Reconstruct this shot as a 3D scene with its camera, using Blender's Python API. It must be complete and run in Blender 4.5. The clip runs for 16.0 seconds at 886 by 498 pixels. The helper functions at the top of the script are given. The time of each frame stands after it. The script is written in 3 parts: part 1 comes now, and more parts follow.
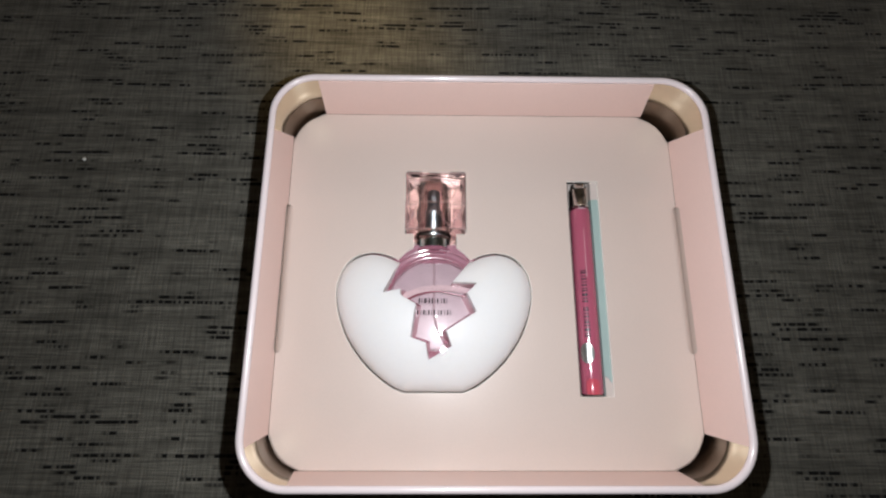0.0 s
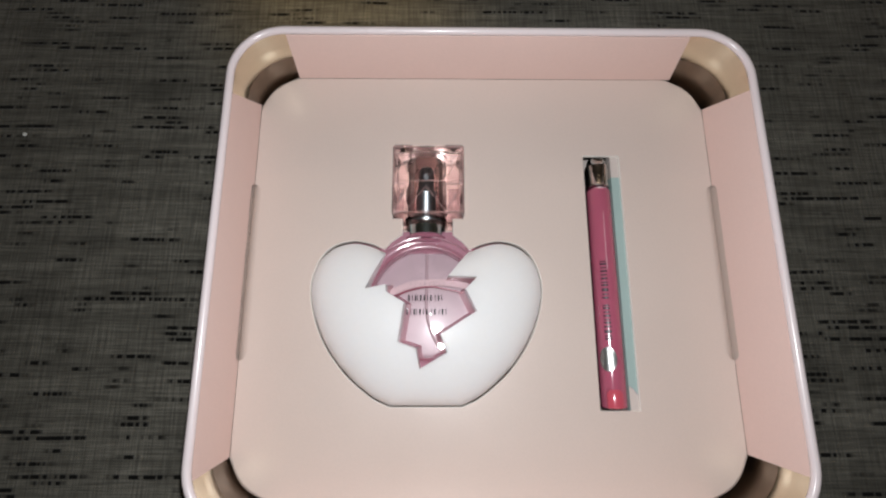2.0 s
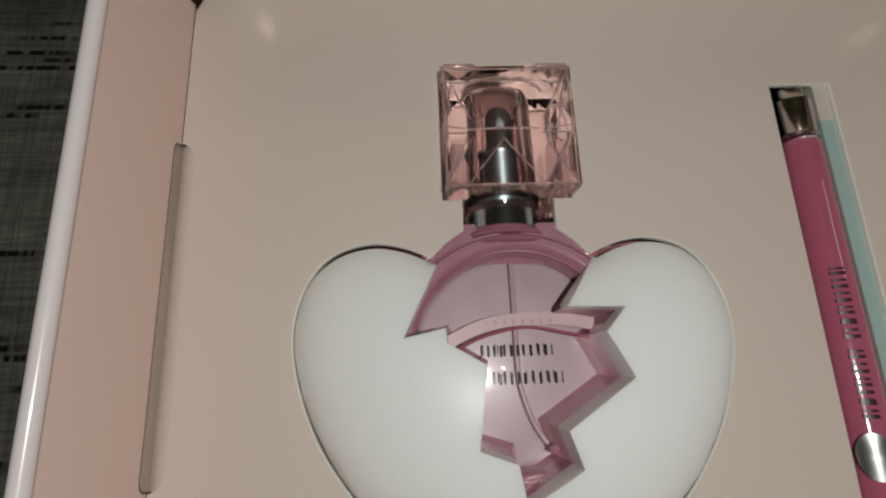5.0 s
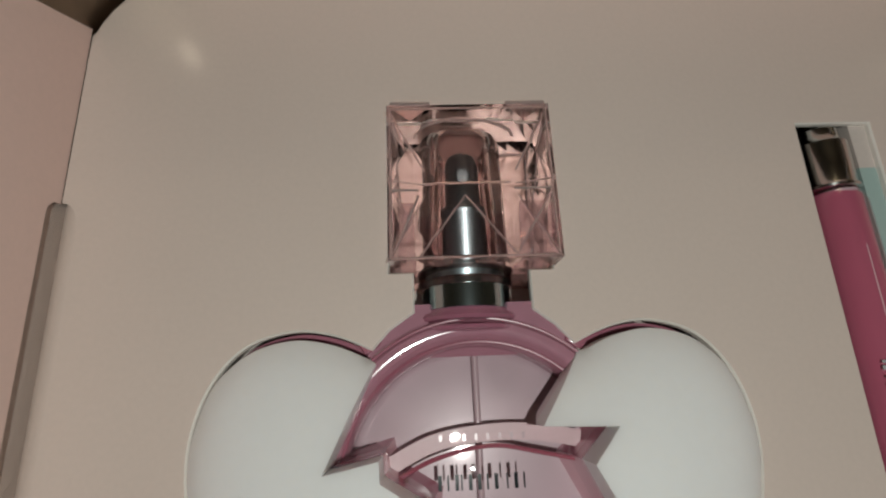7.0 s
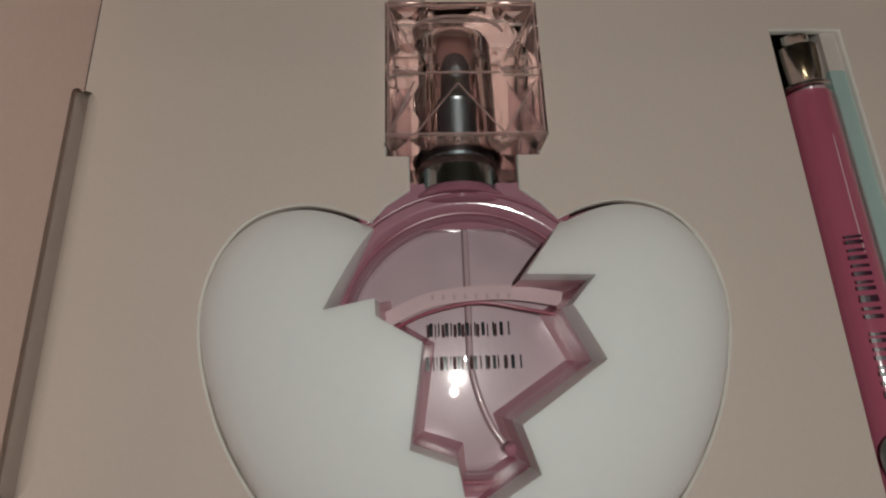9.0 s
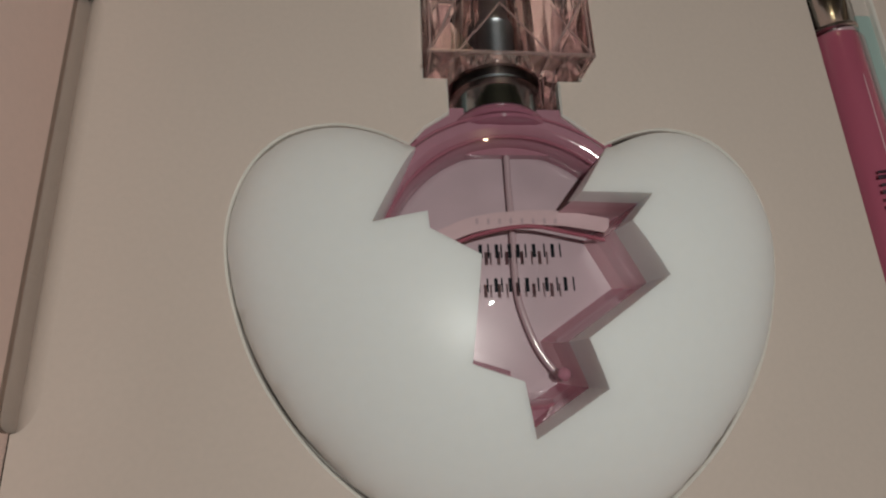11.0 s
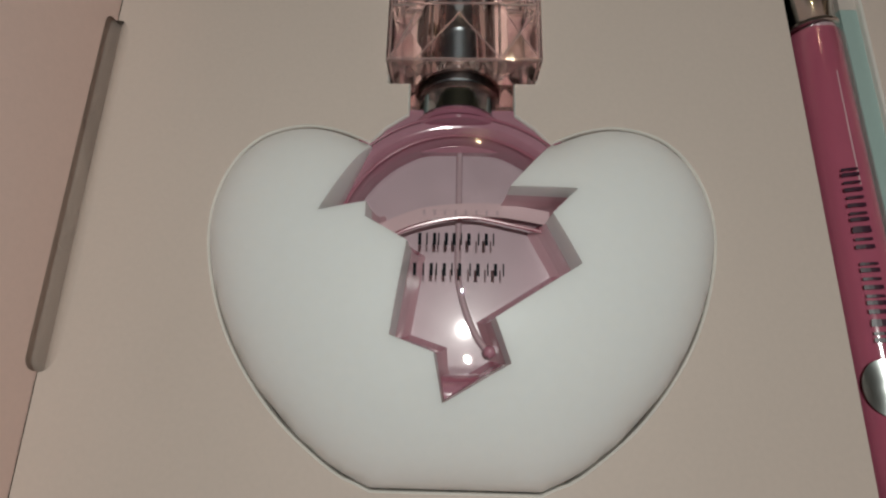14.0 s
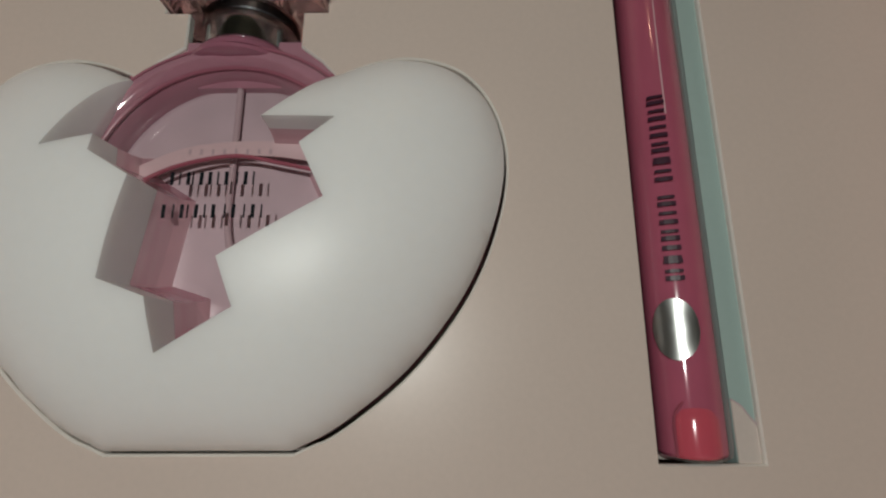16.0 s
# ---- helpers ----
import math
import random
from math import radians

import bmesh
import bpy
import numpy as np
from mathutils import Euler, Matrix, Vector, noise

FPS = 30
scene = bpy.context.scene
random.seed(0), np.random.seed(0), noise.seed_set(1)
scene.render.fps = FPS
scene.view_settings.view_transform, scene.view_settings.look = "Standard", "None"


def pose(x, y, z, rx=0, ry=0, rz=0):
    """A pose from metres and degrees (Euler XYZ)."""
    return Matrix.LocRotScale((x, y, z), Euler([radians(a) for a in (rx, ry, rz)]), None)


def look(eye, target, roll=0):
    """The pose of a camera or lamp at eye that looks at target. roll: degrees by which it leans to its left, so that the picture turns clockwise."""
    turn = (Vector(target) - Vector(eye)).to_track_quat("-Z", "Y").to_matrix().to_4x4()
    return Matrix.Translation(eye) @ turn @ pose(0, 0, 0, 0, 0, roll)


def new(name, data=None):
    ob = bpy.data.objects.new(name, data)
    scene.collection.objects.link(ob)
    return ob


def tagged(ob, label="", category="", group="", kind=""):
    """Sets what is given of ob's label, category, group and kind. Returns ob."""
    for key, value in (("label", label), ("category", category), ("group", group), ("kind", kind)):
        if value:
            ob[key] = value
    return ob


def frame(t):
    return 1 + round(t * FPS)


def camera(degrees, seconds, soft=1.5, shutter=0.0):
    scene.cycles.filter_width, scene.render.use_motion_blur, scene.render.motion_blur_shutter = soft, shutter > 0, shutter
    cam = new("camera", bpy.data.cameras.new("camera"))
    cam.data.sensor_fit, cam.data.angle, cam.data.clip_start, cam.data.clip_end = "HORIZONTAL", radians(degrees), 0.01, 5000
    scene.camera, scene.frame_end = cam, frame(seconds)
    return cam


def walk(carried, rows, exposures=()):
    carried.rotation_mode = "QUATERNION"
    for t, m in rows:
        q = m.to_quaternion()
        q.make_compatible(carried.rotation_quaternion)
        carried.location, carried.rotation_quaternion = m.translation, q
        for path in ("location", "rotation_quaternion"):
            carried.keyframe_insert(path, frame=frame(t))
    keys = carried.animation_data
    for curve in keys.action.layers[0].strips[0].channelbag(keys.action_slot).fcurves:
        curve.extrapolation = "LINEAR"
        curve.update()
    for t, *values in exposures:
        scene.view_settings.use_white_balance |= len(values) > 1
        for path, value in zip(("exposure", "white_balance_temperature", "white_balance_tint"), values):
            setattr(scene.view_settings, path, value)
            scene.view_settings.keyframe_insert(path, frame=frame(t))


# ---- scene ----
from mathutils.geometry import delaunay_2d_cdt

# Camera: hand-held, slowly pushing in over the open gift tin.
cam = camera(85.0, 16.0, soft=2.2)
PATH = [
    (0, (-0.00495, -0.04965, 0.26055), (-0.00365, -0.02430, 0.16380), 3.2),
    (0.5, (-0.00470, -0.04740, 0.25150), (-0.00340, -0.02210, 0.15475), 3.4),
    (1, (-0.00465, -0.04240, 0.24170), (-0.00350, -0.01715, 0.14495), 3.1),
    (1.5, (-0.00355, -0.04075, 0.22975), (-0.00250, -0.01630, 0.13280), 2.8),
    (2, (-0.00105, -0.03860, 0.22095), (0.00000, -0.01605, 0.12350), 2.7),
    (2.5, (-0.00035, -0.03210, 0.20845), (0.00090, -0.01155, 0.11060), 2.7),
    (3, (-0.00150, -0.02200, 0.17360), (-0.00015, -0.00195, 0.07565), 2.8),
    (3.2, (-0.00795, -0.01870, 0.16245), (-0.00660, -0.00030, 0.06415), 3.1),
    (5.3, (-0.02895, -0.01285, 0.11415), (-0.02385, 0.01485, 0.01820), 8.1),
    (5.5, (-0.02710, -0.00985, 0.11275), (-0.02255, 0.02090, 0.01770), 5.8),
    (6, (-0.01890, 0.00255, 0.10640), (-0.01425, 0.03095, 0.01065), 6.9),
    (6.5, (-0.01650, 0.00480, 0.09465), (-0.01175, 0.03315, -0.00115), 7.2),
    (7, (-0.01625, 0.00565, 0.09570), (-0.01155, 0.03235, -0.00055), 8.0),
    (7.5, (-0.01650, 0.00130, 0.09055), (-0.01140, 0.02985, -0.00515), 8.1),
    (8, (-0.01860, -0.01015, 0.08210), (-0.01355, 0.01760, -0.01385), 8.1),
    (8.5, (-0.01540, -0.02005, 0.07950), (-0.00945, 0.00890, -0.01605), 9.8),
    (9, (-0.01510, -0.02080, 0.09635), (-0.01105, 0.00600, 0.00010), 7.0),
    (9.2, (-0.02280, -0.02245, 0.09325), (-0.01620, 0.00040, -0.00390), 14.1),
    (11.3, (-0.03010, -0.03290, 0.08675), (-0.01910, -0.00685, -0.00920), 21.4),
    (11.5, (-0.02990, -0.03290, 0.08830), (-0.01910, -0.00850, -0.00805), 22.1),
    (12, (-0.03075, -0.03400, 0.08865), (-0.01925, -0.00935, -0.00755), 23.1),
    (12.5, (-0.02905, -0.04015, 0.10020), (-0.02020, -0.01410, 0.00410), 17.4),
    (13, (-0.01790, -0.04150, 0.10480), (-0.01715, -0.01470, 0.00845), 2.0),
    (13.5, (-0.01320, -0.03445, 0.09690), (-0.01430, -0.00810, 0.00050), -1.5),
    (14, (-0.00685, -0.03780, 0.09715), (-0.00940, -0.01205, 0.00055), -4.6),
    (14.5, (0.01210, -0.03420, 0.08820), (0.00935, -0.00910, -0.00855), -5.8),
    (15, (0.03005, -0.03470, 0.08500), (0.02805, -0.01085, -0.01210), -4.9),
    (15.5, (0.03505, -0.04220, 0.08320), (0.03360, -0.01885, -0.01405), -3.9),
    (16, (0.03520, -0.04385, 0.08585), (0.03460, -0.02050, -0.01140), -1.7),
]

EXPOSURES = [
    (0.0, 0.22, 6100, 8), (1.0, 0.20, 6120, 8), (1.5, 0.1, 6150, 8), (2.5, 0.07, 6200, 7), (3.2, -0.08, 6300, 6), (5.3, -0.55, 6470, -1), (7.8, -0.62, 6470, 0), (8.5, -0.9, 6500, 1), (8.8, -0.95, 6540, 1),
    (9.2, -0.92, 6600, 1), (11.3, -0.83, 6600, 1), (12.0, -0.8, 6600, 1), (12.5, -0.86, 6570, 0), (13.2, -0.73, 6430, -1), (14.5, -0.7, 6450, -1), (16.0, -0.81, 6580, 1),
]
walk(cam, [(t, look(eye, aim, roll)) for t, eye, aim, roll in PATH], EXPOSURES)

# Light: the phone's small white torch over the tin, a warm room lamp far off, a nearly dark room.
world = bpy.data.worlds.new("room_dusk")
scene.world = world
world.use_nodes = True
world.node_tree.nodes["Background"].inputs[0].default_value = (0.9, 0.85, 0.8, 1)
world.node_tree.nodes["Background"].inputs[1].default_value = 0.04


def lamp(name, kind, place, target, power, colour, size):
    data = bpy.data.lights.new(name, kind)
    data.energy, data.color = power, colour
    if kind == "AREA":
        data.size = size
    else:
        data.shadow_soft_size = size
    ob = new(name, data)
    ob.matrix_world = look(place, target)
    return ob


torch = lamp("torch_light", "POINT", (0.002, -0.026, 0.225), (0, 0, 0), 1.62, (1.0, 0.985, 0.97), 0.0019)
warm = lamp("room_lamp_light", "SPOT", (-0.55, 0.75, 0.75), (-0.062, 0.182, -0.04), 30.0, (1.0, 0.66, 0.25), 0.03)
warm.data.spot_size, warm.data.spot_blend = radians(9), 1.0
ceiling_glow = lamp("ceiling_lamp_light", "POINT", (0.16, 1.3, 0.85), (0, 0, 0), 2.4, (1.0, 0.76, 0.50), 0.022)


# ---- materials ----
def node_material(name):
    m = bpy.data.materials.new(name)
    m.use_nodes = True
    return m, m.node_tree.nodes, m.node_tree.links, m.node_tree.nodes["Principled BSDF"]


def plain(name, colour, rough=0.5, metal=0.0, grain=400.0, vary=0.06, bump=0.05, coat=0.0, transmission=0.0, ior=1.45, alpha=1.0, spec=0.5):
    """A surface with fine grain, broad blotches and a little relief."""
    m, nodes, links, bsdf = node_material(name)
    coords = nodes.new("ShaderNodeTexCoord")
    fine, broad = nodes.new("ShaderNodeTexNoise"), nodes.new("ShaderNodeTexNoise")
    fine.inputs["Scale"].default_value, fine.inputs["Detail"].default_value = grain, 3
    broad.inputs["Scale"].default_value, broad.inputs["Detail"].default_value = 18, 4
    for n in (fine, broad):
        links.new(coords.outputs["Object"], n.inputs["Vector"])
    both = nodes.new("ShaderNodeMath")
    both.operation = "ADD"
    links.new(fine.outputs["Fac"], both.inputs[0])
    links.new(broad.outputs["Fac"], both.inputs[1])
    ramp = nodes.new("ShaderNodeMapRange")
    ramp.inputs["From Min"].default_value, ramp.inputs["From Max"].default_value = 0.6, 1.4
    ramp.inputs["To Min"].default_value, ramp.inputs["To Max"].default_value = 1 - vary, 1 + vary
    links.new(both.outputs[0], ramp.inputs["Value"])
    tint = nodes.new("ShaderNodeMix")
    tint.data_type, tint.blend_type = "RGBA", "MULTIPLY"
    tint.inputs["Factor"].default_value = 1.0
    tint.inputs["A"].default_value = (*colour, 1)
    links.new(ramp.outputs["Result"], tint.inputs["B"])
    links.new(tint.outputs["Result"], bsdf.inputs["Base Color"])
    rr = nodes.new("ShaderNodeMapRange")
    rr.inputs["From Min"].default_value, rr.inputs["From Max"].default_value = 0.3, 0.7
    rr.inputs["To Min"].default_value, rr.inputs["To Max"].default_value = max(0.0, rough * 0.85), min(1.0, rough * 1.15)
    links.new(broad.outputs["Fac"], rr.inputs["Value"])
    links.new(rr.outputs["Result"], bsdf.inputs["Roughness"])
    if bump:
        b = nodes.new("ShaderNodeBump")
        b.inputs["Strength"].default_value, b.inputs["Distance"].default_value = bump, 0.0004
        links.new(fine.outputs["Fac"], b.inputs["Height"])
        links.new(b.outputs["Normal"], bsdf.inputs["Normal"])
    bsdf.inputs["Metallic"].default_value = metal
    bsdf.inputs["Coat Weight"].default_value, bsdf.inputs["Coat Roughness"].default_value = coat, 0.08
    bsdf.inputs["Transmission Weight"].default_value, bsdf.inputs["IOR"].default_value = transmission, ior
    bsdf.inputs["Alpha"].default_value = alpha
    bsdf.inputs["Specular IOR Level"].default_value = spec
    return m


def clear(name, tint, gloss=0.08, rough=0.055):
    """Thin clear plastic or glass: what is behind it shows through, tinted, under a sharp gloss."""
    m, nodes, links, bsdf = node_material(name)
    nodes.remove(bsdf)
    out = nodes["Material Output"]
    see, shine, mix, facing = (nodes.new("ShaderNodeBsdfTransparent"), nodes.new("ShaderNodeBsdfGlossy"),
                               nodes.new("ShaderNodeMixShader"), nodes.new("ShaderNodeLayerWeight"))
    power, level = nodes.new("ShaderNodeMath"), nodes.new("ShaderNodeMath")
    power.operation, level.operation = "POWER", "MULTIPLY_ADD"
    power.inputs[1].default_value = 5.0
    level.inputs[1].default_value, level.inputs[2].default_value = 0.85, 0.03 + gloss * 0.2
    links.new(facing.outputs["Facing"], power.inputs[0])
    links.new(power.outputs[0], level.inputs[0])
    see.inputs["Color"].default_value = (*tint, 1)
    shine.inputs["Color"].default_value, shine.inputs["Roughness"].default_value = (1, 1, 1, 1), rough
    links.new(level.outputs[0], mix.inputs[0])
    links.new(see.outputs[0], mix.inputs[1])
    links.new(shine.outputs[0], mix.inputs[2])
    links.new(mix.outputs[0], out.inputs["Surface"])
    return m


def woven():
    """Dark woven upholstery: a fine weave with long black slubs across it."""
    m, nodes, links, bsdf = node_material("woven_upholstery")
    coords = nodes.new("ShaderNodeTexCoord")

    def tex(scale, detail, sx, sy):
        mp, n = nodes.new("ShaderNodeMapping"), nodes.new("ShaderNodeTexNoise")
        mp.inputs["Scale"].default_value = (sx, sy, 1)
        n.inputs["Scale"].default_value, n.inputs["Detail"].default_value = scale, detail
        links.new(coords.outputs["Object"], mp.inputs["Vector"])
        links.new(mp.outputs[0], n.inputs["Vector"])
        return n

    def span(source, a, b, c, d):
        r = nodes.new("ShaderNodeMapRange")
        for key, v in (("From Min", a), ("From Max", b), ("To Min", c), ("To Max", d)):
            r.inputs[key].default_value = v
        links.new(source, r.inputs["Value"])
        return r.outputs["Result"]

    def times(a, b):
        n = nodes.new("ShaderNodeMath")
        n.operation = "MULTIPLY"
        links.new(a, n.inputs[0])
        links.new(b, n.inputs[1])
        return n.outputs[0]

    def math_node(op, a, b=None, c=None):
        n = nodes.new("ShaderNodeMath")
        n.operation = op
        for k, v in enumerate((a, b, c)):
            if v is None:
                continue
            if isinstance(v, (int, float)):
                n.inputs[k].default_value = v
            else:
                links.new(v, n.inputs[k])
        return n.outputs[0]

    weft = tex(100, 2, 0.5, 9.0)
    warp = tex(100, 2, 9.0, 0.5)
    streak = tex(60, 3, 0.12, 3.0)
    blotch = tex(30, 3, 1, 1)
    weave = times(span(weft.outputs["Fac"], 0.3, 0.7, 0.7, 1.3), span(warp.outputs["Fac"], 0.3, 0.7, 0.74, 1.26))
    # black slub threads: thin broken rows, each with runs of its own
    place, wob = nodes.new("ShaderNodeSeparateXYZ"), tex(9, 1, 1, 1)
    links.new(coords.outputs["Object"], place.inputs[0])
    y = math_node("MULTIPLY_ADD", wob.outputs["Fac"], 0.004, place.outputs["Y"])
    rows = math_node("MULTIPLY", y, 330.0)
    row, across = math_node("FLOOR", rows), math_node("FRACT", rows)
    own = nodes.new("ShaderNodeTexWhiteNoise")
    own.noise_dimensions = "1D"
    links.new(row, own.inputs["W"])
    seed = math_node("MULTIPLY", own.outputs["Value"], 300.0)

    def along(scale, detail):
        v, n = nodes.new("ShaderNodeCombineXYZ"), nodes.new("ShaderNodeTexNoise")
        links.new(math_node("MULTIPLY", place.outputs["X"], scale), v.inputs["X"])
        links.new(seed, v.inputs["Y"])
        n.inputs["Scale"].default_value, n.inputs["Detail"].default_value = 1.0, detail
        links.new(v.outputs[0], n.inputs["Vector"])
        return n.outputs["Fac"]

    run = span(along(28.0, 1), 0.56, 0.64, 0.0, 1.0)
    beads = span(along(420.0, 0), 0.36, 0.56, 0.15, 1.0)
    thread = span(math_node("ABSOLUTE", math_node("SUBTRACT", across, 0.5)), 0.22, 0.4, 1.0, 0.0)
    dark = span(times(times(run, beads), thread), 0.0, 0.75, 1.0, 0.03)
    tone = times(times(weave, dark), times(span(streak.outputs["Fac"], 0.3, 0.7, 0.72, 1.25), span(blotch.outputs["Fac"], 0.3, 0.7, 0.8, 1.2)))
    mix = nodes.new("ShaderNodeMix")
    mix.data_type, mix.blend_type = "RGBA", "MULTIPLY"
    mix.inputs["Factor"].default_value = 1.0
    mix.inputs["A"].default_value = (0.112, 0.106, 0.089, 1)
    links.new(tone, mix.inputs["B"])
    links.new(mix.outputs["Result"], bsdf.inputs["Base Color"])
    b = nodes.new("ShaderNodeBump")
    b.inputs["Strength"].default_value, b.inputs["Distance"].default_value = 0.7, 0.0008
    links.new(tone, b.inputs["Height"])
    links.new(b.outputs["Normal"], bsdf.inputs["Normal"])
    bsdf.inputs["Roughness"].default_value = 0.9
    bsdf.inputs["Specular IOR Level"].default_value = 0.15
    bsdf.inputs["Sheen Weight"].default_value = 0.15
    return m


FABRIC = woven()
CARD = plain("blush_card", (0.67, 0.56, 0.505), 0.33, grain=900, vary=0.03, bump=0.03)
FLAP = plain("pink_card_side", (0.84, 0.63, 0.575), 0.45, grain=900, vary=0.03, bump=0.03)
CUT = plain("white_card_edge", (0.85, 0.80, 0.75), 0.6, vary=0.04)
TIN = plain("pink_white_tin", (0.80, 0.70, 0.71), 0.25, grain=300, vary=0.02, bump=0.0, coat=0.3)
GOLD = plain("champagne_tinplate", (0.82, 0.73, 0.56), 0.2, metal=1.0, grain=110, vary=0.08, bump=0.35)
SHELL = plain("white_lacquer", (0.86, 0.85, 0.85), 0.36, grain=500, vary=0.015, bump=0.0, coat=0.0)
shell_bsdf = SHELL.node_tree.nodes["Principled BSDF"]
shell_bsdf.inputs["Subsurface Weight"].default_value, shell_bsdf.inputs["Subsurface Scale"].default_value = 0.45, 0.006
shell_bsdf.inputs["Subsurface Radius"].default_value = (1.0, 0.95, 0.9)
# Lower tin wall: the dark of the gap below is put into its colour.
SHADED_TIN = plain("shaded_tinplate", (0.22, 0.17, 0.13), 0.3, metal=1.0, grain=250, vary=0.1, bump=0.04)
PINKGLASS = plain("deep_pink_glass", (0.66, 0.33, 0.42), 0.06, grain=300, vary=0.08, bump=0.0, transmission=0.4, coat=1.0)
MAGENTA = plain("magenta_neck_glass", (0.54, 0.21, 0.30), 0.06, grain=300, vary=0.06, bump=0.0, transmission=0.4, coat=1.0)
LIT_FACET = plain("lit_pink_glass", (0.70, 0.43, 0.48), 0.38, grain=300, vary=0.07, bump=0.0, transmission=0.15, coat=0.1)
TUBE = plain("dusky_plastic_tube", (0.52, 0.40, 0.43), 0.25, vary=0.05, bump=0.0, coat=0.4)
# Rose glass of the bottle, and the shade tone of the crack facets.
ROSE = plain("rose_and_shade_glass", (0.42, 0.15, 0.21), 0.25, grain=300, vary=0.08, bump=0.0, transmission=0.2, coat=0.3)
MAUVE = plain("pale_mauve_chamber", (0.56, 0.45, 0.49), 0.3, grain=130, vary=0.13, bump=0.0, coat=0.6)
PALE = plain("pale_pink_print", (0.65, 0.49, 0.51), 0.4, vary=0.04)
LINE = plain("dark_pink_line", (0.35, 0.10, 0.14), 0.2, vary=0.04, bump=0.0)
COVER = clear("clear_front_glass", (0.985, 0.945, 0.955), rough=0.014)
CAPGLASS = plain("pink_cap_glass", (0.76, 0.61, 0.60), 0.03, grain=60, vary=0.02, bump=0.0, transmission=1.0, ior=1.33)
SMOKE = clear("grey_pink_acrylic", (0.86, 0.80, 0.82), 0.0)
ACRYLIC_EDGE = plain("pink_acrylic_edge", (0.74, 0.60, 0.58), 0.14, metal=0.45, vary=0.05, bump=0.0, transmission=0.4, coat=0.8)
BRUSHED = plain("soft_silver", (0.56, 0.57, 0.56), 0.28, metal=1.0, grain=300, vary=0.06, bump=0.02)
STEEL = plain("polished_steel", (0.52, 0.51, 0.49), 0.17, metal=1.0, grain=300, vary=0.06, bump=0.02)
CHROME = plain("polished_chrome", (0.28, 0.37, 0.40), 0.34, metal=1.0, grain=200, vary=0.05, bump=0.0)
COLLAR = plain("bright_collar_chrome", (0.46, 0.55, 0.57), 0.18, metal=1.0, grain=200, vary=0.05, bump=0.0)
NOZZLE = plain("grey_plastic_dot", (0.22, 0.29, 0.31), 0.3, vary=0.03)
INK = plain("black_ink", (0.012, 0.014, 0.018), 0.12, vary=0.02, bump=0.0)
PENINK = plain("plum_ink", (0.045, 0.012, 0.028), 0.3, vary=0.05, bump=0.0)
TUBEGLASS = clear("clear_tube_glass", (0.95, 0.80, 0.84), rough=0.11)
JUICE = plain("rose_liquid", (0.585, 0.175, 0.265), 0.1, grain=200, vary=0.06, bump=0.0, coat=0.4, transmission=0.22, ior=1.36)
CORAL = plain("coral_base", (0.62, 0.12, 0.165), 0.15, vary=0.05, bump=0.0, coat=0.4)
TEAL = plain("pale_teal_card", (0.36, 0.47, 0.45), 0.6, grain=900, vary=0.03)
WELL = plain("inner_white_card", (0.62, 0.54, 0.50), 0.6, grain=900, vary=0.04)
LINT = plain("white_lint", (0.75, 0.75, 0.72), 0.9)
PLASTER = plain("room_plaster", (0.55, 0.50, 0.45), 0.9, grain=60, vary=0.05)
FLOORMAT = plain("room_floor_wood", (0.20, 0.13, 0.08), 0.5, grain=40, vary=0.15)

# ---- helpers for building; plan numbers are in centimetres, z = 0 is the face of the card insert ----
CM = 0.01


def thing(name, label, category, group="", kind=""):
    return tagged(new(name), label, category, group, kind)


def part(name, bm, material, parent, label="", smooth=True, kind="", hollow=False):
    bmesh.ops.recalc_face_normals(bm, faces=bm.faces)
    if hollow:
        bmesh.ops.reverse_faces(bm, faces=bm.faces)
    for v in bm.verts:
        v.co *= CM
    me = bpy.data.meshes.new(name)
    bm.to_mesh(me)
    bm.free()
    me.materials.append(material)
    if smooth:
        me.shade_smooth()
        me.set_sharp_from_angle(angle=radians(38))
    ob = new(name, me)
    ob.parent = parent
    if label or kind:
        tagged(ob, label, kind=kind)
    return ob


def box(x0, x1, y0, y1, z0, z1, bevel=0.0, bm=None):
    bm = bm or bmesh.new()
    made = bmesh.ops.create_cube(bm, size=1, matrix=Matrix.LocRotScale(((x0 + x1) / 2, (y0 + y1) / 2, (z0 + z1) / 2), None, (x1 - x0, y1 - y0, z1 - z0)))
    if bevel:
        edges = list({e for v in made["verts"] for e in v.link_edges})
        bmesh.ops.bevel(bm, geom=edges, offset=bevel, segments=2, affect="EDGES", profile=0.5)
    return bm


def loft(loops, closed=False, cap_first=False, cap_last=False, bm=None):
    """Faces between loops of equally many points."""
    bm = bm or bmesh.new()
    rings = [[bm.verts.new(p) for p in loop] for loop in loops]
    pairs = list(zip(rings, rings[1:])) + ([(rings[-1], rings[0])] if closed else [])
    for a, b in pairs:
        for i in range(len(a)):
            j = (i + 1) % len(a)
            bm.faces.new((a[i], a[j], b[j], b[i]))
    if cap_first:
        bm.faces.new(rings[0])
    if cap_last:
        bm.faces.new(rings[-1])
    return bm


def rounded(x0, x1, y0, y1, r, n=10):
    """A rounded rectangle, anticlockwise."""
    pts = []
    for cx, cy, a in ((x1 - r, y0 + r, -90), (x1 - r, y1 - r, 0), (x0 + r, y1 - r, 90), (x0 + r, y0 + r, 180)):
        for k in range(n + 1):
            b = radians(a + 90 * k / n)
            pts.append((cx + r * math.cos(b), cy + r * math.sin(b)))
    return pts


